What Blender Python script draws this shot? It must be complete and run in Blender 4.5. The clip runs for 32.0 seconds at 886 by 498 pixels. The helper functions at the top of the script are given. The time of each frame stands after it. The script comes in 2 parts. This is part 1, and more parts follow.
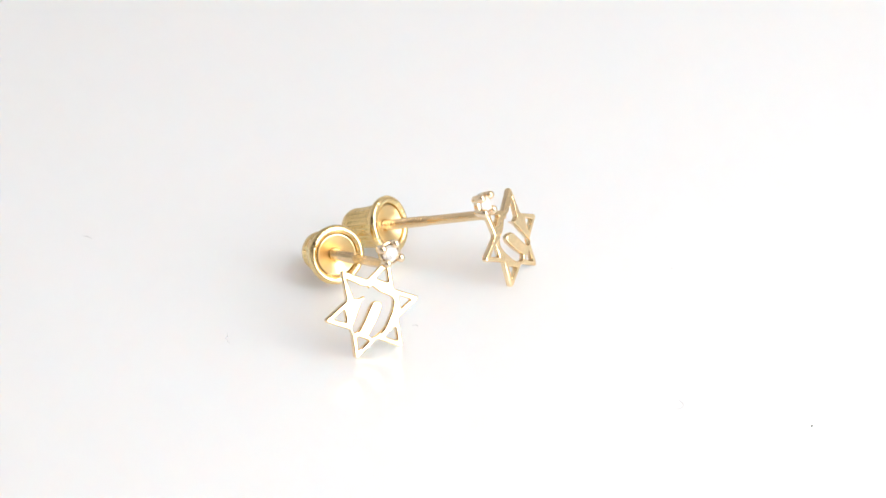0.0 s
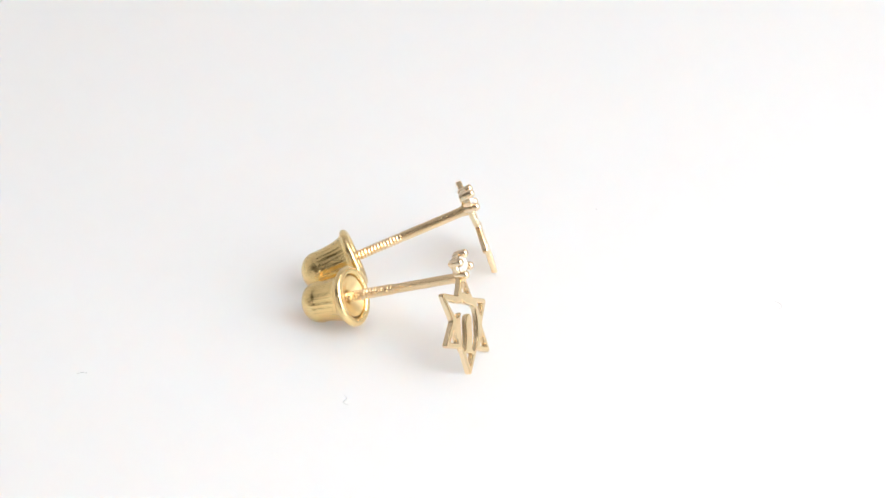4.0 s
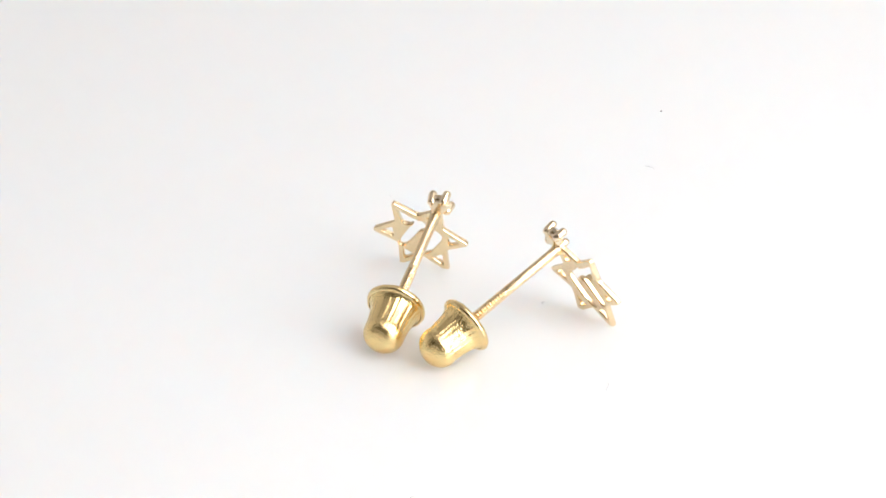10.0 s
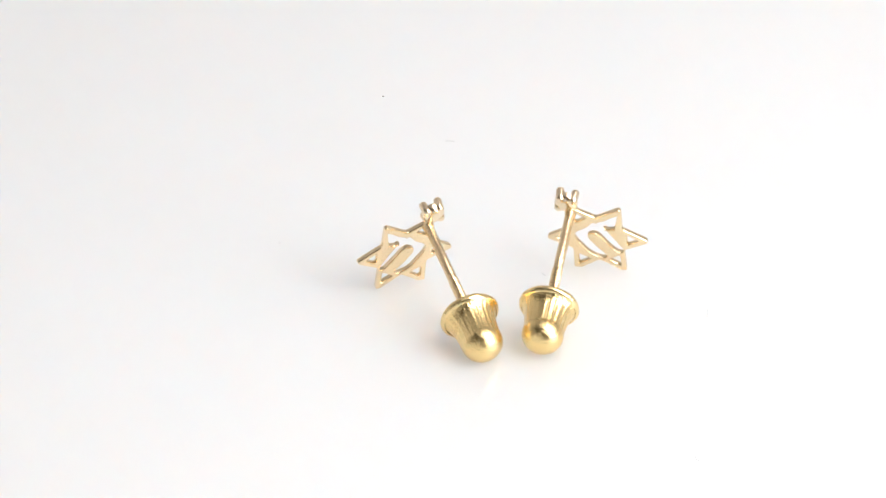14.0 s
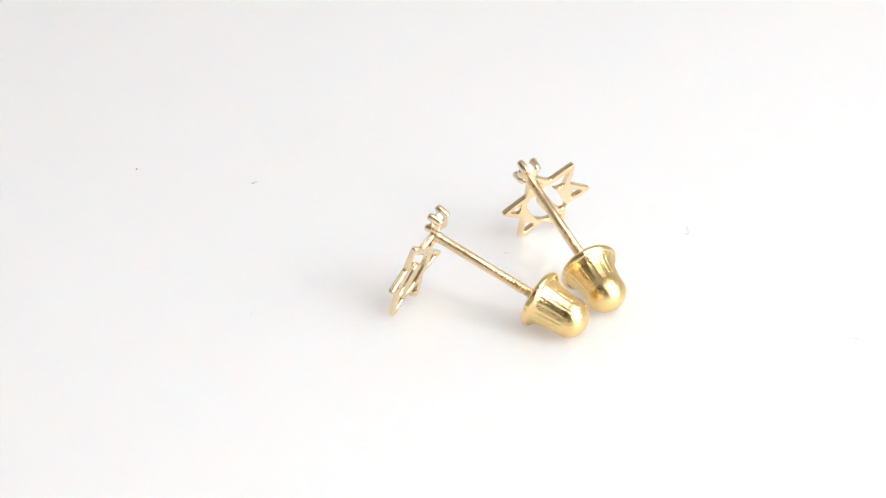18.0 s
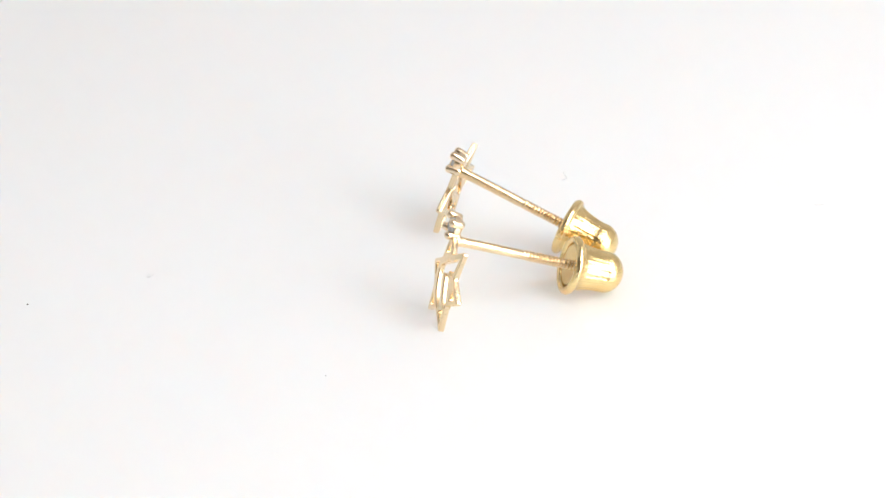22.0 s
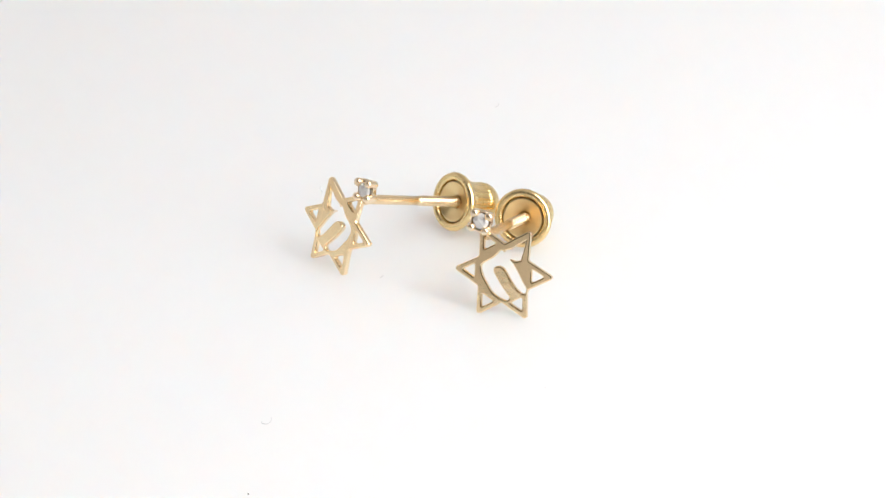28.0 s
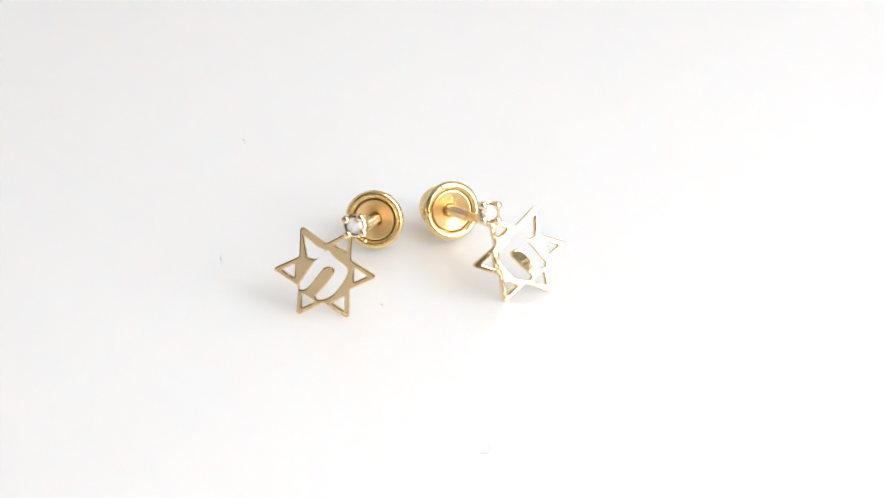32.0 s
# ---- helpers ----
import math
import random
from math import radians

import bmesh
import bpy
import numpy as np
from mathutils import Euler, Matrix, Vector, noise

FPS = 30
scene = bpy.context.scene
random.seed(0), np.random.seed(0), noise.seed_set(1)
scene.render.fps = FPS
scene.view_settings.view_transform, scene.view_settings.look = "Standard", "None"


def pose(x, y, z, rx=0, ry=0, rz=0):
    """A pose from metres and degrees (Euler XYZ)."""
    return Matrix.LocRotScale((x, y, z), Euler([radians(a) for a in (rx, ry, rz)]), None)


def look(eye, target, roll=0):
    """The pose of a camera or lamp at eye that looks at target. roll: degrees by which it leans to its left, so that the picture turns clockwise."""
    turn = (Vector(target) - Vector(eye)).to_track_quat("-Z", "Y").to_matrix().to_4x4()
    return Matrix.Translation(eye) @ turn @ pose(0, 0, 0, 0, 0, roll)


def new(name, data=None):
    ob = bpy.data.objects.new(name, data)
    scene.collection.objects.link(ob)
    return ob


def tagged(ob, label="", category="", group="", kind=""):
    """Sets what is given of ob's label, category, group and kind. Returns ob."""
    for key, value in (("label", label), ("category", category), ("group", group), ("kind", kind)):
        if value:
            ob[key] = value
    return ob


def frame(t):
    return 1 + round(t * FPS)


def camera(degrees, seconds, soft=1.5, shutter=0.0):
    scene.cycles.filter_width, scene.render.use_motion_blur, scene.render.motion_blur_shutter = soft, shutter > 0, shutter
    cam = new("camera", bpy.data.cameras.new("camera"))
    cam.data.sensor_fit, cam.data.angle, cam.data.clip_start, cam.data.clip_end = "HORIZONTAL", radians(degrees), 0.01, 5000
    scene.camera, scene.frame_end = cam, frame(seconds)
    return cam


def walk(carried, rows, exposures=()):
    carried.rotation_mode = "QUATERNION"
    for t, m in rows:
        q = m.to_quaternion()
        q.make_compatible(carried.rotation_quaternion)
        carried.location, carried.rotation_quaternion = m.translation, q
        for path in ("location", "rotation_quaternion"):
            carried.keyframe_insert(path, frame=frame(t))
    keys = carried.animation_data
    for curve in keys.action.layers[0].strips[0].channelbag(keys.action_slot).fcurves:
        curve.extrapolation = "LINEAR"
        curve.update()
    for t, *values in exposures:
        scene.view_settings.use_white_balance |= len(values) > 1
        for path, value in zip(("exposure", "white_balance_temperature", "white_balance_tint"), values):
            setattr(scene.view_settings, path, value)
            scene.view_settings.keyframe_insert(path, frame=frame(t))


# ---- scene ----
from mathutils import geometry

cam = camera(9.607, 32.0, soft=1.4)
EYE = (0.0, -0.34915, 0.19518)
AIM = (-0.0035043 * 0.4, -0.34915 + 0.8766238 * 0.4, 0.19518 - 0.4811637 * 0.4)
STAND = look(EYE, AIM, roll=-1.463)
walk(cam, [(0.0, STAND), (32.0, STAND)])

# ---- light: a white cloth tent with a tall soft lamp at the front right and an added fill lamp above ----
world = bpy.data.worlds.new("studio_world")
scene.world = world
world.use_nodes = True
world.node_tree.nodes["Background"].inputs[0].default_value = (1.0, 0.96, 0.93, 1)
world.node_tree.nodes["Background"].inputs[1].default_value = 0.02
scene.view_settings.exposure = 0.75


def area_lamp(name, eye, target, sx, sy, watts, colour):
    d = bpy.data.lights.new(name, "AREA")
    d.shape, d.size, d.size_y, d.energy, d.color = "RECTANGLE", sx, sy, watts, colour
    ob = new(name, d)
    ob.matrix_world = look(eye, target)
    return ob


area_lamp("key_softbox_light", (0.200, -0.155, 0.163), (0, 0, 0.0), 0.18, 0.385, 0.95, (0.99, 0.99, 1.0))
# Fill lamp added overhead, aimed right to brighten what the star plates reflect.
area_lamp("added_fill_light", (0.27, -0.08, 0.62), (0.36, 0.02, 0), 0.34, 0.42, 0.78, (1.0, 0.97, 0.95))

MM = 0.001
TURN = 0.176096      # radians a second, one turn in 35.7 s


# ---- materials ----
def material(name):
    m = bpy.data.materials.new(name)
    m.use_nodes = True
    return m, m.node_tree, m.node_tree.nodes["Principled BSDF"]


def add(nt, kind, **inputs):
    n = nt.nodes.new(kind)
    for k, v in inputs.items():
        n.inputs[k].default_value = v
    return n


def coords(nt, scale):
    t = nt.nodes.new("ShaderNodeTexCoord")
    m = nt.nodes.new("ShaderNodeMapping")
    m.inputs["Scale"].default_value = scale
    nt.links.new(t.outputs["Object"], m.inputs["Vector"])
    return m.outputs["Vector"]


def metal(name, colour, rough, relief, grain, tone=0.08, streak=(1, 1, 1), peel=0.05):
    """Polished metal with fine casting relief and uneven gloss; grain in features a metre."""
    m, nt, b = material(name)
    b.inputs["Metallic"].default_value = 1.0
    v = coords(nt, streak)
    coarse = add(nt, "ShaderNodeTexNoise", Scale=grain * 0.28, Detail=3.0)
    fine = add(nt, "ShaderNodeTexNoise", Scale=grain, Detail=4.0)
    for n in (coarse, fine):
        nt.links.new(v, n.inputs["Vector"])
    ramp = add(nt, "ShaderNodeMix")
    ramp.data_type = "RGBA"
    ramp.inputs["A"].default_value = (*[c * (1 - tone) for c in colour], 1)
    ramp.inputs["B"].default_value = (*[min(1.0, c * (1 + tone)) for c in colour], 1)
    nt.links.new(coarse.outputs["Fac"], ramp.inputs["Factor"])
    nt.links.new(ramp.outputs["Result"], b.inputs["Base Color"])
    rr = add(nt, "ShaderNodeMapRange")
    rr.inputs["To Min"].default_value, rr.inputs["To Max"].default_value = rough * 0.6, rough * 1.5
    nt.links.new(fine.outputs["Fac"], rr.inputs["Value"])
    nt.links.new(rr.outputs["Result"], b.inputs["Roughness"])
    speck = add(nt, "ShaderNodeTexNoise", Scale=grain * 4.0, Detail=1.0)
    nt.links.new(v, speck.inputs["Vector"])
    pit = add(nt, "ShaderNodeMath")
    pit.operation = "MULTIPLY_ADD"
    pit.inputs[1].default_value = peel
    nt.links.new(speck.outputs["Fac"], pit.inputs[0])
    mixh = add(nt, "ShaderNodeMath")
    mixh.operation = "MULTIPLY_ADD"
    mixh.inputs[1].default_value = 0.35
    nt.links.new(fine.outputs["Fac"], mixh.inputs[0])
    nt.links.new(coarse.outputs["Fac"], mixh.inputs[2])
    bump = add(nt, "ShaderNodeBump", Strength=1.0, Distance=relief)
    nt.links.new(mixh.outputs[0], pit.inputs[2])
    nt.links.new(pit.outputs[0], bump.inputs["Height"])
    nt.links.new(bump.outputs["Normal"], b.inputs["Normal"])
    return m


STAR_GOLD = metal("pale_gold_plate", (0.935, 0.725, 0.44), 0.10, 0.00005, 800, 0.05, peel=0.05)
PEEL_GOLD = metal("dimpled_pale_gold_plate", (0.935, 0.725, 0.44), 0.13, 0.00003, 900, 0.05, peel=0.30)
CAST_GOLD = metal("rough_cast_pale_gold", (0.91, 0.725, 0.46), 0.22, 0.00003, 2400, 0.10, peel=1.1)
EDGE_GOLD = metal("cast_gold_edge", (0.91, 0.73, 0.48), 0.13, 0.00002, 2600, 0.10, peel=1.2)
SETTING_GOLD = metal("pale_gold_setting", (0.91, 0.745, 0.53), 0.20, 0.000015, 2200, 0.06)
POST_GOLD = metal("drawn_gold_wire", (0.88, 0.68, 0.42), 0.11, 0.000028, 2500, 0.08, peel=1.4)
NUT_GOLD = metal("yellow_gold_nut", (0.90, 0.68, 0.325), 0.18, 0.000026, 1800, 0.08, peel=1.6)
RIM_GOLD = metal("satin_gold_rim", (0.905, 0.70, 0.36), 0.21, 0.000012, 2200, 0.08, peel=0.5)
CUP_GOLD = metal("turned_gold_cup", (0.885, 0.685, 0.365), 0.35, 0.00001, 2500, 0.08)


def gem_material():
    m, nt, b = material("clear_crystal")
    b.inputs["Base Color"].default_value = (1.0, 0.985, 0.97, 1)
    b.inputs["Transmission Weight"].default_value = 0.45
    b.inputs["Roughness"].default_value = 0.0
    b.inputs["IOR"].default_value = 2.15
    return m


CRYSTAL = gem_material()


def acrylic():
    m, nt, b = material("white_glossy_acrylic")
    v = coords(nt, (1, 1, 1))
    cloud = add(nt, "ShaderNodeTexNoise", Scale=22.0, Detail=3.0)
    fine = add(nt, "ShaderNodeTexNoise", Scale=420.0, Detail=4.0)
    for n in (cloud, fine):
        nt.links.new(v, n.inputs["Vector"])
    mix = add(nt, "ShaderNodeMix")
    mix.data_type = "RGBA"
    mix.inputs["A"].default_value = (0.797, 0.795, 0.799, 1)
    mix.inputs["B"].default_value = (0.811, 0.809, 0.814, 1)
    nt.links.new(cloud.outputs["Fac"], mix.inputs["Factor"])
    nt.links.new(mix.outputs["Result"], b.inputs["Base Color"])
    rr = add(nt, "ShaderNodeMapRange")
    rr.inputs["To Min"].default_value, rr.inputs["To Max"].default_value = 0.13, 0.19
    nt.links.new(fine.outputs["Fac"], rr.inputs["Value"])
    nt.links.new(rr.outputs["Result"], b.inputs["Roughness"])
    b.inputs["IOR"].default_value = 1.48
    b.inputs["Subsurface Weight"].default_value = 0.92
    b.inputs["Subsurface Radius"].default_value = (1.0, 0.82, 0.72)
    b.inputs["Subsurface Scale"].default_value = 0.0195
    return m


ACRYLIC = acrylic()


def matte(name, colour, spread=0.04, scale=60.0, rough=0.9):
    m, nt, b = material(name)
    n = add(nt, "ShaderNodeTexNoise", Scale=scale, Detail=4.0)
    nt.links.new(coords(nt, (1, 1, 1)), n.inputs["Vector"])
    mix = add(nt, "ShaderNodeMix")
    mix.data_type = "RGBA"
    mix.inputs["A"].default_value = (*[c * (1 - spread) for c in colour], 1)
    mix.inputs["B"].default_value = (*[min(1, c * (1 + spread)) for c in colour], 1)
    nt.links.new(n.outputs["Fac"], mix.inputs["Factor"])
    nt.links.new(mix.outputs["Result"], b.inputs["Base Color"])
    b.inputs["Roughness"].default_value = rough
    bump = add(nt, "ShaderNodeBump", Strength=0.4, Distance=0.0003)
    nt.links.new(n.outputs["Fac"], bump.inputs["Height"])
    nt.links.new(bump.outputs["Normal"], b.inputs["Normal"])
    return m


CLOTH = matte("white_tent_cloth", (0.875, 0.86, 0.845), 0.03, 40.0)
PAPER = matte("white_paper_sheet", (0.89, 0.89, 0.885), 0.02, 90.0)
DARK = matte("dark_studio_paint", (0.34, 0.28, 0.19), 0.15, 6.0)
DUST_DARK = matte("dark_grit", (0.16, 0.14, 0.13), 0.3, 4000.0)
DUST_GREY = matte("grey_lint", (0.42, 0.42, 0.43), 0.2, 4000.0)
DUST_MID = matte("mid_grey_lint", (0.54, 0.54, 0.55), 0.15, 4000.0)
DUST_PALE = matte("pale_lint", (0.66, 0.66, 0.67), 0.1, 4000.0)


# ---- helpers of this scene ----
def mesh_of(name, bm, mat, smooth=True, crease=38):
    bmesh.ops.recalc_face_normals(bm, faces=bm.faces)
    for e in bm.edges:
        e.smooth = e.calc_face_angle(0.0) < radians(crease)
    me = bpy.data.meshes.new(name)
    bm.to_mesh(me)
    bm.free()
    me.materials.append(mat)
    for poly in me.polygons:
        poly.use_smooth = smooth
    return me


def part(name, bm, mat, parent, label="", smooth=True, crease=38):
    """Links a bmesh, drawn in millimetres in its thing's space, as one mesh under its parent."""
    bmesh.ops.scale(bm, vec=(MM, MM, MM), verts=bm.verts)
    ob = new(name, mesh_of(name, bm, mat, smooth, crease))
    ob.parent = parent
    return tagged(ob, label)


def block(name, x0, x1, y0, y1, z0, z1, mat, label, category):
    """A slab of the setting, in metres, with softened edges."""
    bm = bmesh.new()
    bmesh.ops.create_cube(bm, size=1.0)
    bmesh.ops.scale(bm, vec=(x1 - x0, y1 - y0, z1 - z0), verts=bm.verts)
    bmesh.ops.translate(bm, vec=((x0 + x1) / 2, (y0 + y1) / 2, (z0 + z1) / 2), verts=bm.verts)
    ob = new(name, mesh_of(name, bm, mat, False))
    return tagged(ob, label, category, kind="structure")


def lathe(bm, profile, frame_m, seg=64, ripple=None, sink=None, close_start=True, close_end=True):
    """Turns (radius, along) round the z axis of frame_m; ripple(angle, along) adds to the radius, sink(angle) to the height."""
    rings = []
    for r, h in profile:
        ring = []
        for i in range(seg):
            a = 2 * math.pi * i / seg
            rr = r + (ripple(a, h) if ripple else 0.0)
            hh = h + (sink(a) if sink else 0.0)
            ring.append(bm.verts.new(frame_m @ Vector((rr * math.cos(a), rr * math.sin(a), hh))))
        rings.append(ring)
    for ra, rb in zip(rings, rings[1:]):
        for i in range(seg):
            j = (i + 1) % seg
            bm.faces.new((ra[i], ra[j], rb[j], rb[i]))
    if close_start:
        bm.faces.new(rings[0][::-1])
    if close_end:
        bm.faces.new(rings[-1])


# ---- setting ----
block("ground", -1.0, 1.0, -1.0, 1.0, -0.040, -0.0125, PAPER, "white paper sheet on the studio table", "table sheet")
# Unseen tent: gaps and flap heights are set to shape the metal's reflections.
block("wall_left", -0.465, -0.455, -0.078, 0.50, -0.0125, 0.80, CLOTH, "white cloth side wall of the light tent", "tent wall")
block("wall_left_front", -0.465, -0.455, -0.48, -0.205, -0.0125, 0.30, CLOTH, "unseen low white cloth flap at the side of the light tent, cut to shape reflections", "tent wall")
block("wall_right", 0.455, 0.465, -0.48, 0.50, -0.0125, 0.80, CLOTH, "white cloth side wall of the light tent", "tent wall")
block("wall_back", -0.455, 0.455, 0.50, 0.51, -0.0125, 0.80, CLOTH, "white cloth back wall of the light tent", "tent wall")
block("wall_front_left", -0.455, -0.055, -0.48, -0.47, -0.0125, 0.28, CLOTH, "unseen low white cloth flap at the front of the light tent, cut to shape reflections", "tent wall")
block("wall_front_right", 0.34, 0.455, -0.48, -0.47, -0.0125, 0.80, CLOTH, "unseen white cloth front flap of the light tent, set to shape reflections", "tent wall")
block("wall_front_over", -0.055, 0.34, -0.48, -0.47, 0.50, 0.80, CLOTH, "unseen white cloth added over the opening of the light tent to limit dark reflections", "tent wall")
block("ceiling", -0.465, 0.465, -0.47, 0.51, 0.80, 0.81, CLOTH, "white cloth top over the back of the light tent", "tent top")
# Unseen dark shell added to close the place and reflect dark through the gaps.
block("room_wall_front", -0.9, 0.9, -1.0, -0.9, -0.0125, 1.4, DARK, "unseen dark painted studio wall", "wall")
block("room_wall_back", -0.9, 0.9, 0.9, 1.0, -0.0125, 1.4, DARK, "unseen dark painted studio wall", "wall")
block("room_wall_left", -1.0, -0.9, -1.0, 1.0, -0.0125, 1.4, DARK, "unseen dark painted studio wall", "wall")
block("room_wall_right", 0.9, 1.0, -1.0, 1.0, -0.0125, 1.4, DARK, "unseen dark painted studio wall", "wall")
block("room_ceiling", -1.0, 1.0, -1.0, 1.0, 1.4, 1.5, DARK, "unseen dark painted studio ceiling", "ceiling")


# ---- turntable ----
def turntable():
    bm = bmesh.new()
    prof = [(20, -12.0), (128.8, -12.0), (130, -11.0), (130, -1.2), (129.6, -0.4), (128.8, 0.0), (20, 0.0)]
    lathe(bm, prof, Matrix.Identity(4), seg=160)
    bmesh.ops.scale(bm, vec=(MM, MM, MM), verts=bm.verts)
    ob = new("turntable", mesh_of("turntable", bm, ACRYLIC, False))
    return tagged(ob, "round glossy white acrylic turntable, turning slowly", "turntable")


TABLE = turntable()
MOVERS = [(TABLE, Matrix.Identity(4))]


# ---- earrings ----
# the cut-out letter, a reversed U with a hooked serif, for a plate of tip radius 1
LETTER = [(0.755, 0.40), (0.62, 0.245), (0.51, 0.13), (0.475, 0.088), (0.355, 0.12), (0.27, 0.20),
          (0.292, 0.06), (0.298, -0.14), (0.30, -0.33), (0.303, -0.48), (0.262, -0.555), (0.195, -0.55),
          (0.135, -0.45), (0.10, -0.215), (0.085, 0.01), (0.05, 0.125), (-0.03, 0.186), (-0.125, 0.185),
          (-0.172, 0.10), (-0.17, -0.04), (-0.155, -0.22), (-0.118, -0.42), (-0.11, -0.505), (-0.19, -0.535),
          (-0.30, -0.43), (-0.385, -0.26), (-0.405, -0.05), (-0.415, 0.10), (-0.395, 0.24), (-0.355, 0.325),
          (-0.25, 0.37), (-0.05, 0.375), (0.09, 0.415), (0.185, 0.44), (0.225, 0.375), (0.275, 0.405),
          (0.42, 0.375), (0.57, 0.395)]
SHARP = {0, 3, 5, 34, 35}


def rounded(loop, sharp, cuts=3):
    """A closed loop with its corners eased, but for the sharp ones."""
    out, n = [], len(loop)
    for i in range(n):
        p0, p1, p2, p3 = (Vector(loop[(i + k) % n]) for k in (-1, 0, 1, 2))
        if i in sharp:
            p0 = p1
        if (i + 1) % n in sharp:
            p3 = p2
        for k in range(cuts):
            t = k / cuts
            out.append(0.5 * (2 * p1 + (p2 - p0) * t + (2 * p0 - 5 * p1 + 4 * p2 - p3) * t * t + (3 * p1 - p0 - 3 * p2 + p3) * t ** 3))
    return out


def plate_loops(radius, side):
    """Outline and cut-outs of the six-pointed plate, first tip at the top; side mirrors the lettering."""
    def pt(r, deg):
        a = radians(deg)
        return Vector((r * math.sin(a), r * math.cos(a)))

    outline = []
    for k in range(6):
        outline += [pt(0.968, 60 * k - 3.1), pt(0.99, 60 * k - 1.9), pt(1.0, 60 * k - 0.7), pt(1.0, 60 * k + 0.7), pt(0.99, 60 * k + 1.9), pt(0.968, 60 * k + 3.1)]
        outline += [pt(0.612, 60 * k + 27.6), pt(0.607, 60 * k + 30), pt(0.612, 60 * k + 32.4)]
    loops = [outline]
    for k in (0, 2, 3, 4, 5):
        c, s = math.cos(radians(60 * k)), math.sin(radians(60 * k))
        tri = [(-0.125, 0.605), (-0.10, 0.593), (0.10, 0.593), (0.125, 0.605), (0.123, 0.622), (0.018, 0.81), (0.0, 0.825), (-0.018, 0.81), (-0.123, 0.622)]
        loops.append([Vector((x * c + y * s, -x * s + y * c)) for x, y in tri])
    loops.append([Vector((0.965 * p.x, 0.965 * p.y - 0.004)) for p in rounded(LETTER, SHARP)])
    out = []
    for lp in loops:
        lp = [Vector((side * p.x * radius, p.y * radius)) for p in lp]
        area = sum(a.x * b.y - b.x * a.y for a, b in zip(lp, lp[1:] + lp[:1]))
        want = 1 if not out else -1          # material always to the left of the walk
        out.append(lp if area * want > 0 else lp[::-1])
    return out


def inset(lp, d):
    """The loop moved by d into the material, which lies to its left."""
    n, out = len(lp), []
    for i in range(n):
        a, b, c = lp[i - 1], lp[i], lp[(i + 1) % n]
        e0, e1 = (b - a).normalized(), (c - b).normalized()
        n0, n1 = Vector((-e0.y, e0.x)), Vector((-e1.y, e1.x))
        m = n0 + n1
        m = m / max(0.35, m.length_squared / 2) if m.length > 1e-6 else n0
        out.append(b + d * m)
    return out


def inside(p, loops):
    odd = False
    for lp in loops:
        for a, b in zip(lp, lp[1:] + lp[:1]):
            if (a.y > p.y) != (b.y > p.y) and p.x < (b.x - a.x) * (p.y - a.y) / (b.y - a.y) + a.x:
                odd = not odd
    return odd


def star_plate(radius, thick, side, bulge, twist):
    """The openwork plate with eased edges, gently domed towards its front; twist bends the tongue inside the letter."""
    edge = 0.10
    loops = plate_loops(radius, side)
    rim = [inset(lp, 0.3 * edge) for lp in loops]
    top = [inset(lp, edge) for lp in loops]
    pts, edges = [], []
    for lp in top:
        base = len(pts)
        pts += lp
        edges += [(base + i, base + (i + 1) % len(lp)) for i in range(len(lp))]
    ring = len(pts)
    step = 0.20
    g = int(radius / step) + 1
    for ix in range(-g, g + 1):
        for iy in range(-g, g + 1):
            p = Vector(((ix + 0.5 * (iy % 2)) * step, iy * step * 0.87))
            if inside(p, top) and min((p - q).length for q in pts[:ring]) > 0.10:
                pts.append(p)
    vs, _, fs, orig, _, _ = geometry.delaunay_2d_cdt(pts, edges, [], 0, 1e-6)
    lookup = {}
    for i, os in enumerate(orig):
        for o in os:
            lookup[o] = i
    bm = bmesh.new()

    def level(p, z):
        x, y = side * p.x / radius, p.y / radius
        tongue = max(0.0, min(1.0, (y + 0.62) / 0.3)) if -0.19 < x < 0.13 and y < 0.215 else 0.0
        return bm.verts.new((p.x, p.y, z + (radius * radius - p.length_squared) / (2 * bulge) + twist * tongue * (x + 0.03) * radius))

    h = thick / 2
    up = [level(p, h) for p in vs]
    down = [level(p, -h) for p in vs]
    for f in fs:
        mid = sum((vs[i] for i in f), Vector((0, 0))) / len(f)
        if inside(mid, top):
            bm.faces.new([up[i] for i in f])
            bm.faces.new([down[i] for i in reversed(f)])
    k = 0
    for lp, rm in zip(loops, rim):
        n = len(lp)
        rings = [[up[lookup[k + i]] for i in range(n)], [level(p, h - 0.3 * edge) for p in rm], [level(p, h - edge) for p in lp],
                 [level(p, edge - h) for p in lp], [level(p, 0.3 * edge - h) for p in rm], [down[lookup[k + i]] for i in range(n)]]
        for ra, rb in zip(rings, rings[1:]):
            for i in range(n):
                j = (i + 1) % n
                if ra[i] is not ra[j] and rb[i] is not rb[j]:
                    bm.faces.new((ra[i], rb[i], rb[j], ra[j]))
        k += n
    for v in [v for v in bm.verts if not v.link_faces]:
        bm.verts.remove(v)
    return bm


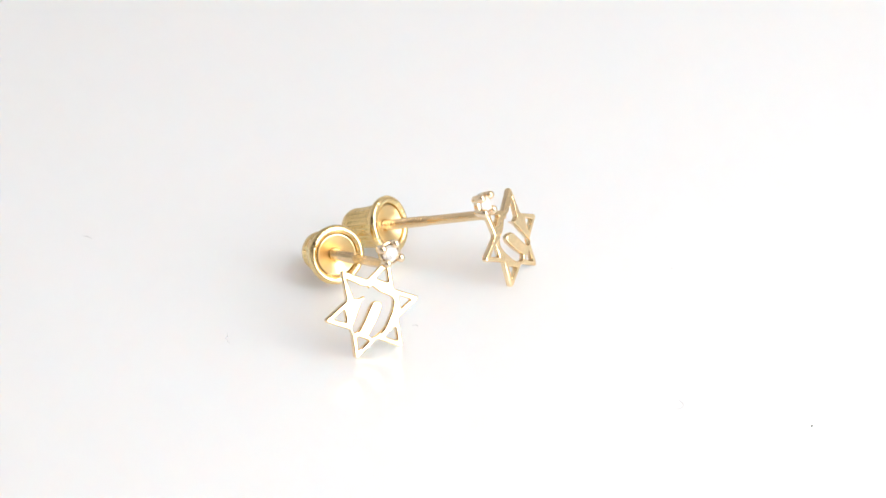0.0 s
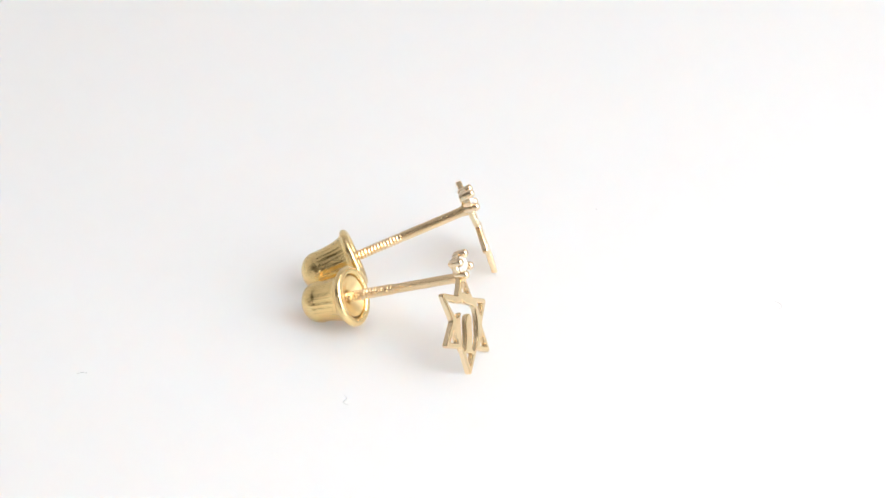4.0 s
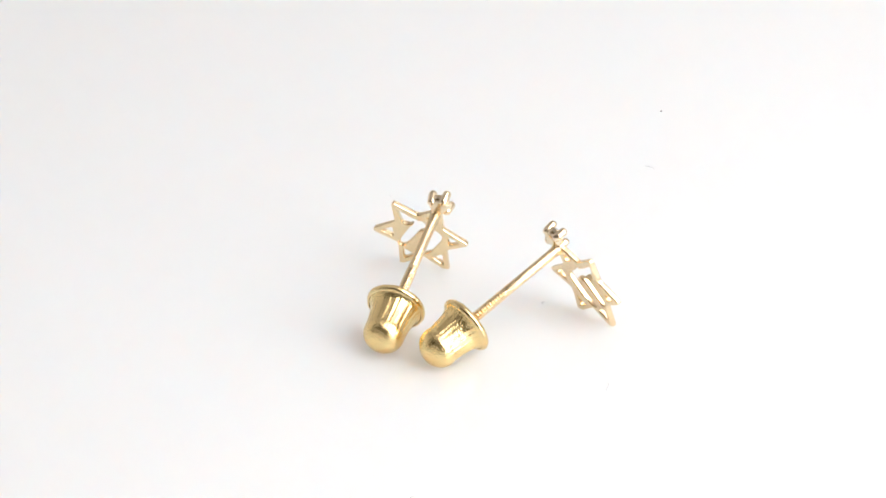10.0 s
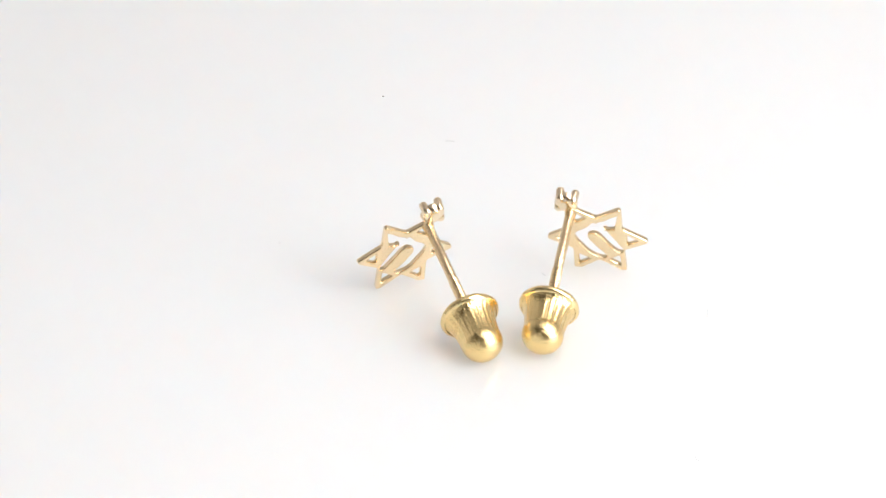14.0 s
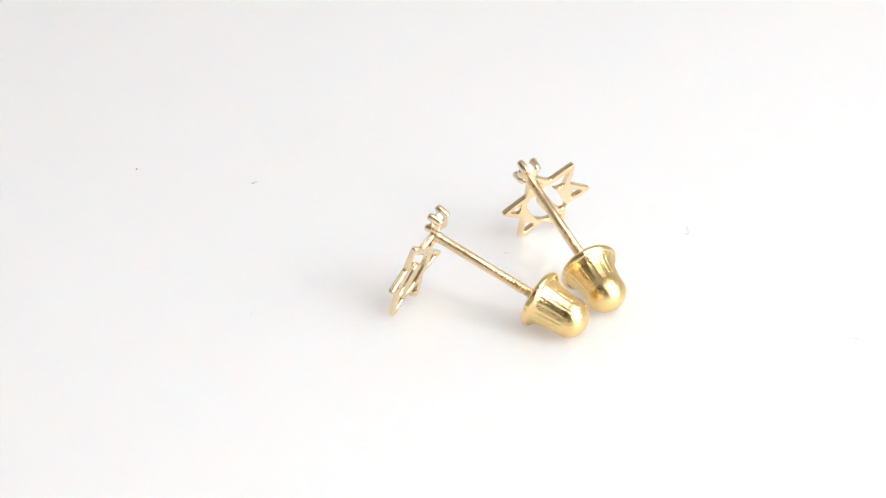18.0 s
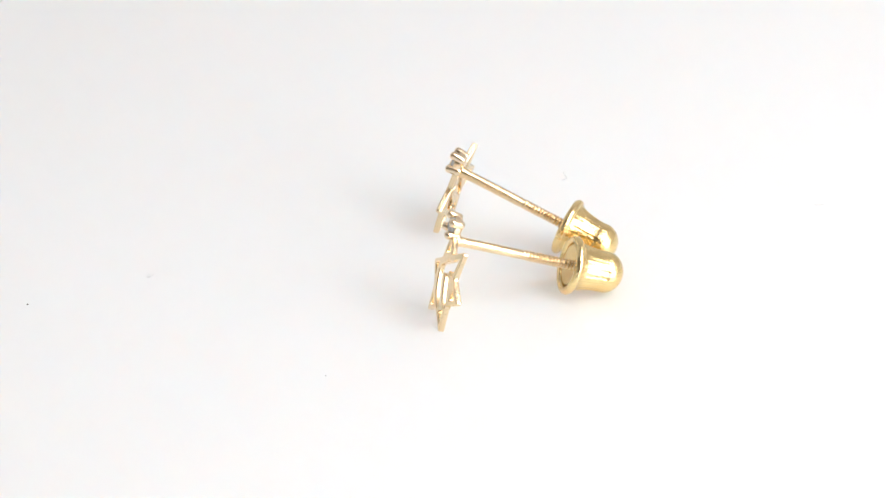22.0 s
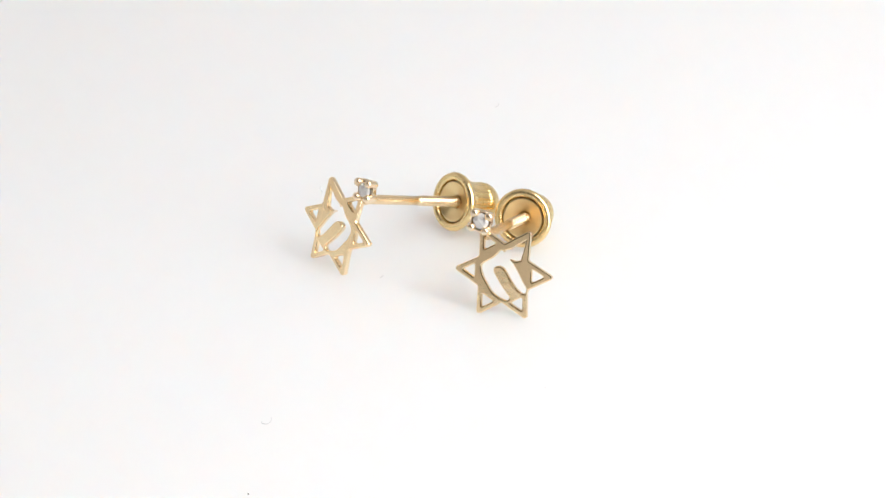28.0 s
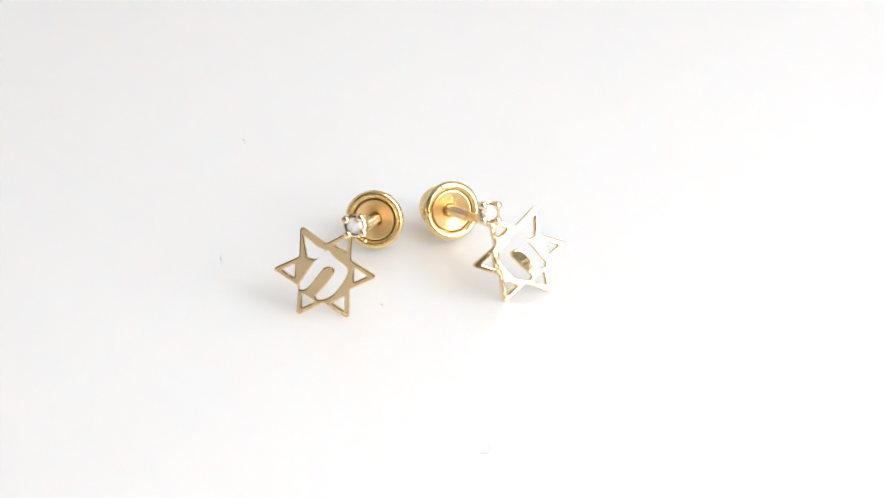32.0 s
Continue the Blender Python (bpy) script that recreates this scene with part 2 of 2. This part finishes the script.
def earring(c, right, up, front, gem, start, nut, radius, side, ribs, label):
    """A stud: star plate, four-claw setting with its stone, screw post and acorn back. Millimetres in the turntable's space."""
    right, up, front = Vector(right), Vector(up), Vector(front)
    turn = Matrix((right, up, front)).transposed().to_4x4()
    plate_m = Matrix.Translation(c) @ turn
    mid = (Vector(gem) + Vector(nut)) / 2
    base_m = Matrix.Translation((mid.x, mid.y, 0.0))
    inv = base_m.inverted()
    thing = new("earring")
    thing.empty_display_size = 0.002
    tagged(thing, label, "earring", group="pair of earrings")
    base = Matrix.Translation((mid.x * MM, mid.y * MM, 0.0))
    thing.matrix_world = base
    MOVERS.append((thing, base))

    # plate
    bm = star_plate(radius, 0.45, side, 34.0 if side > 0 else 52.0, 0.11 if side > 0 else 0.0)
    bmesh.ops.transform(bm, matrix=inv @ plate_m, verts=bm.verts)
    plate = part("star_plate", bm, STAR_GOLD if side < 0 else PEEL_GOLD, thing, "pale gold openwork star plate, polished front, rough cast back", crease=14)
    plate.data.materials.append(CAST_GOLD)
    plate.data.materials.append(EDGE_GOLD)
    for poly in plate.data.polygons:
        lean = poly.normal.dot(front)
        poly.material_index = 0 if lean > 0.8 else 1 if lean < -0.8 else 2

    # setting: a frame at the stone, z along the plate's front
    gm = inv @ Matrix.Translation(gem) @ turn
    bm = bmesh.new()
    lathe(bm, [(0.18, -0.66), (0.44, -0.64), (0.66, -0.52), (0.82, -0.36), (0.87, 0.02), (0.76, 0.09), (0.52, -0.18), (0.12, -0.36)], gm, seg=32)
    setting = part("setting", bm, SETTING_GOLD, thing, "small pale gold four-claw setting")
    for k in range(4):
        a = radians(90 * k - 4 * side)
        foot = Vector((0.66 * math.sin(a), 0.66 * math.cos(a), -0.46))
        top = Vector((0.82 * math.sin(a), 0.82 * math.cos(a), 0.38))
        axis = (top - foot)
        pm = gm @ Matrix.Translation(foot) @ axis.to_track_quat("Z", "Y").to_matrix().to_4x4()
        n = axis.length
        bm = bmesh.new()
        lathe(bm, [(0.06, -0.16), (0.24, -0.12), (0.33, 0.02), (0.34, 0.4 * n), (0.32, 0.75 * n), (0.325, 0.88 * n), (0.315, n), (0.26, n + 0.13), (0.16, n + 0.20), (0.04, n + 0.22)], pm, seg=20)
        part("claw", bm, SETTING_GOLD, setting)
    bm = bmesh.new()
    rnd = random.Random(5 + side)
    rows = [(0.03, -0.44, 0), (0.34, -0.16, 0.5), (0.63, 0.05, 0), (0.64, 0.09, 0), (0.57, 0.20, 0.5), (0.44, 0.31, 0), (0.24, 0.37, 0.5)]
    n_side = 14
    rings = []
    for r, h, twist in rows:
        ring = []
        for i in range(n_side):
            a = 2 * math.pi * (i + twist) / n_side
            rr = r * rnd.uniform(0.95, 1.05)
            ring.append(bm.verts.new(gm @ Vector((rr * math.cos(a), rr * math.sin(a), h + rnd.uniform(-0.04, 0.04)))))
        rings.append(ring)
    for (ra, rb), (r0, r1) in zip(zip(rings, rings[1:]), zip(rows, rows[1:])):
        for i in range(n_side):
            j = (i + 1) % n_side
            if r0[2] == r1[2]:
                bm.faces.new((ra[i], ra[j], rb[j], rb[i]))
            elif r0[2] < r1[2]:
                bm.faces.new((ra[i], ra[j], rb[i]))
                bm.faces.new((ra[j], rb[j], rb[i]))
            else:
                bm.faces.new((ra[i], rb[j], rb[i]))
                bm.faces.new((ra[i], ra[j], rb[j]))
    bm.faces.new(rings[0][::-1])
    bm.faces.new(rings[-1])
    part("gemstone", bm, CRYSTAL, setting, "round faceted clear white stone", smooth=False)

    # post and thread along the line from the plate's top tip to the nut
    start = Vector(start)
    axis = Vector(nut) - start
    start -= 0.36 * axis.normalized()
    axis = Vector(nut) - start
    run = axis.length
    pm = inv @ Matrix.Translation(start) @ axis.to_track_quat("Z", "Y").to_matrix().to_4x4()
    bm = bmesh.new()
    smooth_end = run * 0.57
    lathe(bm, [(0.20, -0.36), (0.40, -0.32), (0.46, -0.16), (0.44, 0.02), (0.41, 0.14), (0.375, 0.34), (0.37, smooth_end * 0.5), (0.37, smooth_end - 0.05), (0.34, smooth_end)], pm, seg=28)
    post = part("post", bm, POST_GOLD, thing, "slim round gold post")
    bm = bmesh.new()
    pitch, seg = 0.26, 24
    rings = []
    steps = int((run + 0.9 - smooth_end) / pitch * 7)
    for s in range(steps + 1):
        h = smooth_end - 0.02 + s * pitch / 7
        ring = []
        for i in range(seg):
            a = 2 * math.pi * i / seg
            ph = (h / pitch + i / seg) % 1.0
            r = 0.338 + 0.088 * max(0.0, 1 - abs(ph - 0.5) * 2.4)
            r = min(r, 0.338 + 0.088 * s / 14)
            ring.append(bm.verts.new(pm @ Vector((r * math.cos(a), r * math.sin(a), h))))
        rings.append(ring)
    for ra, rb in zip(rings, rings[1:]):
        for i in range(seg):
            j = (i + 1) % seg
            bm.faces.new((ra[i], ra[j], rb[j], rb[i]))
    bm.faces.new(rings[0][::-1])
    bm.faces.new(rings[-1])
    part("thread", bm, POST_GOLD, post, "fine screw thread cut in the post")

    # acorn-shaped screw back; its axis is the post's, z away from the plate
    seat = Vector(nut) - 0.20 * axis.normalized()
    nm = inv @ Matrix.Translation(seat) @ axis.to_track_quat("Z", "Y").to_matrix().to_4x4()

    def flutes(a, h):
        w = max(0.0, min(1.0, (h - 0.55) / 0.4)) * max(0.0, min(1.0, (3.2 - h) / 0.5))
        fine = noise.noise((9 * math.cos(a), 9 * math.sin(a), 0.25 * h)) + 0.7 * noise.noise((24 * math.cos(a), 24 * math.sin(a), 0.2 * h))
        wave = math.cos(24 * a + 2.2 * noise.noise((2 * math.cos(a), 2 * math.sin(a), 3.0)))
        return w * ribs * (0.021 * wave * (0.7 + 0.3 * math.sin(2 * a + 0.6)) + 0.018 * fine)

    bm = bmesh.new()
    if side < 0:      # waisted under a shouldered dome
        prof = [(2.08, 0.50), (2.00, 0.60), (1.87, 0.76), (1.76, 0.98), (1.68, 1.25), (1.63, 1.55), (1.585, 1.85), (1.55, 2.12), (1.525, 2.40), (1.52, 2.62), (1.525, 2.74)]
    else:             # straight taper
        prof = [(2.08, 0.50), (1.98, 0.59), (1.865, 0.73), (1.775, 0.93), (1.705, 1.18), (1.655, 1.47), (1.615, 1.78), (1.58, 2.08), (1.56, 2.40), (1.55, 2.62), (1.545, 2.75)]
    for k in range(18):
        a = radians(-11 + 101 * k / 18)
        prof.append((1.57 * math.cos(a) ** 0.97, 3.03 + 1.38 * math.sin(a)))
    prof.append((0.06, 4.41))
    lathe(bm, prof, nm, seg=220, ripple=flutes, close_start=False)
    back = part("screw_back", bm, NUT_GOLD, thing, "polished yellow gold acorn-shaped screw back")
    bm = bmesh.new()

    rnd = random.Random(11 + side)
    nicks = [(2 * math.pi * (k + rnd.uniform(-0.45, 0.45)) / 9, rnd.uniform(0.02, 0.04), rnd.uniform(0.004, 0.022)) for k in range(9)]

    def wobble(a, h):
        return 0.025 * noise.noise((4.5 * math.cos(a), 4.5 * math.sin(a), 1.4 * h)) + 0.02 * noise.noise((14 * math.cos(a), 14 * math.sin(a), 3 * h))

    def nick(a):
        cut = 0.0
        for at, wide, deep in nicks:
            off = (a - at + math.pi) % (2 * math.pi) - math.pi
            cut += deep * math.exp(-(off / wide) ** 2)
        return cut + 0.03 * noise.noise((3 * math.cos(a), 3 * math.sin(a), 7.0))

    rim = [(1.66, 0.34), (1.66, 0.16), (1.69, 0.08), (1.76, 0.00), (1.87, -0.06), (1.99, -0.07), (2.10, -0.035), (2.19, 0.04), (2.26, 0.15), (2.285, 0.29), (2.23, 0.44), (2.13, 0.53), (2.05, 0.56)]
    lathe(bm, rim, nm, seg=300, ripple=wobble, sink=nick, close_start=False, close_end=False)
    part("rim", bm, RIM_GOLD, back, "rolled rim with small nicks")
    bm = bmesh.new()
    cup = [(1.68, 0.34), (1.66, 0.85), (1.60, 0.85), (1.585, 0.20), (1.56, 0.15), (1.48, 0.13), (1.2, 0.27), (0.9, 0.42), (0.68, 0.50), (0.50, 0.57), (0.455, 0.64), (0.45, 0.95), (0.34, 1.0)]
    lathe(bm, cup, nm, seg=96, close_start=False, close_end=True)
    part("cup", bm, CUP_GOLD, back, "turned hollow face round the post")
    return thing


earring((-6.80, -8.09, 3.04), (0.833, 0.254, -0.492), (0.333, 0.481, 0.811), (0.443, -0.839, 0.316),
        (-5.32, -6.17, 6.66), (-5.90, -5.76, 5.52), (-9.50, 1.56, 2.42), 3.83, -1, 1.2,
        "gold star stud earring with clear stone, lying on the turntable")
earring((3.615, 2.439, 3.035), (0.295, 0.814, 0.500), (-0.503, -0.313, 0.806), (0.812, -0.490, 0.317),
        (1.80, 1.16, 6.66), (1.50, 1.83, 5.38), (-5.50, 6.11, 2.40), 3.78, 1, 1.25,
        "gold star stud earring with clear stone, mirrored twin design")


# ---- dust on the turntable ----
def grit(x, y, size, mat, label, seed):
    rnd = random.Random(seed)
    bm = bmesh.new()
    bmesh.ops.create_icosphere(bm, subdivisions=2, radius=size)
    for v in bm.verts:
        v.co *= rnd.uniform(0.7, 1.25)
        v.co.z = max(-0.25 * size, v.co.z * 0.55) + 0.25 * size
    bmesh.ops.scale(bm, vec=(MM, MM, MM), verts=bm.verts)
    ob = new("dust_speck", mesh_of("dust_speck", bm, mat))
    m = Matrix.Translation((x * MM, y * MM, 0.0))
    ob.matrix_world = m
    MOVERS.append((ob, m))
    return tagged(ob, label, "dust speck")


def fibre(x, y, path, thick, mat, label):
    """A curled thread: path of (x, y, z) offsets in millimetres, z above the turntable."""
    bm = bmesh.new()
    pts = []
    for i in range(len(path) - 1):
        p0, p1, p2, p3 = (Vector(path[max(0, min(len(path) - 1, k))]) for k in (i - 1, i, i + 1, i + 2))
        for s in range(5):
            t = s / 5
            pts.append(0.5 * (2 * p1 + (p2 - p0) * t + (2 * p0 - 5 * p1 + 4 * p2 - p3) * t * t + (3 * p1 - p0 - 3 * p2 + p3) * t ** 3))
    pts.append(Vector(path[-1]))
    rings = []
    for i, p in enumerate(pts):
        d = (pts[min(i + 1, len(pts) - 1)] - pts[max(i - 1, 0)]).normalized()
        across = d.cross(Vector((0.31, 0.22, 0.93))).normalized()
        over = across.cross(d)
        taper = 0.45 + 0.55 * math.sin(math.pi * (i + 0.5) / len(pts))
        ring = []
        for k in range(6):
            a = math.pi * k / 3
            o = (across * math.cos(a) + over * math.sin(a)) * thick * taper
            ring.append(bm.verts.new(Vector((p.x, p.y, p.z + thick)) + o))
        rings.append(ring)
    for ra, rb in zip(rings, rings[1:]):
        for k in range(6):
            bm.faces.new((ra[k], ra[(k + 1) % 6], rb[(k + 1) % 6], rb[k]))
    bm.faces.new(rings[0][::-1])
    bm.faces.new(rings[-1])
    bmesh.ops.scale(bm, vec=(MM, MM, MM), verts=bm.verts)
    ob = new("lint_fibre", mesh_of("lint_fibre", bm, mat))
    m = Matrix.Translation((x * MM, y * MM, 0.0))
    ob.matrix_world = m
    MOVERS.append((ob, m))
    return tagged(ob, label, "lint fibre")


grit(25.02, -21.48, 0.085, DUST_DARK, "dark grain of dust on the white turntable", 1)
grit(16.0, 2.5, 0.045, DUST_GREY, "tiny grey grain of dust on the white turntable", 2)
fibre(-17.7, -7.2, [(0.26, -0.20, 0.0), (0.10, -0.08, 0.06), (-0.04, 0.08, 0.22), (0.02, -0.06, 0.44), (0.12, -0.16, 0.62), (0.03, -0.02, 0.82)], 0.032, DUST_PALE, "curl of grey lint standing on the turntable")
fibre(-3.6, -5.5, [(0.20, -0.18, 0.0), (0.17, -0.02, 0.02), (0.11, 0.10, 0.05), (-0.06, 0.12, 0.02), (-0.24, 0.08, 0.0)], 0.02, DUST_GREY, "short grey lint fibre on the turntable")
fibre(15.6, -18.2, [(-0.30, -0.35, 0.0), (-0.05, -0.42, 0.0), (0.22, -0.22, 0.03), (0.28, 0.05, 0.10), (0.12, 0.26, 0.22), (-0.10, 0.30, 0.34)], 0.024, DUST_MID, "grey curled tuft of lint on the turntable")
fibre(-28.9, 9.65, [(-0.4, 0.2, 0.0), (0.0, 0.1, 0.0), (0.3, -0.25, 0.0)], 0.024, DUST_MID, "thin grey lint fibre on the turntable")


# ---- movement ----
def motions():
    for thing, base in MOVERS:
        rows = []
        for k in range(65):
            t = 0.5 * k
            rows.append((t, Matrix.Rotation(TURN * t, 4, "Z") @ base))
        walk(thing, rows)


motions()
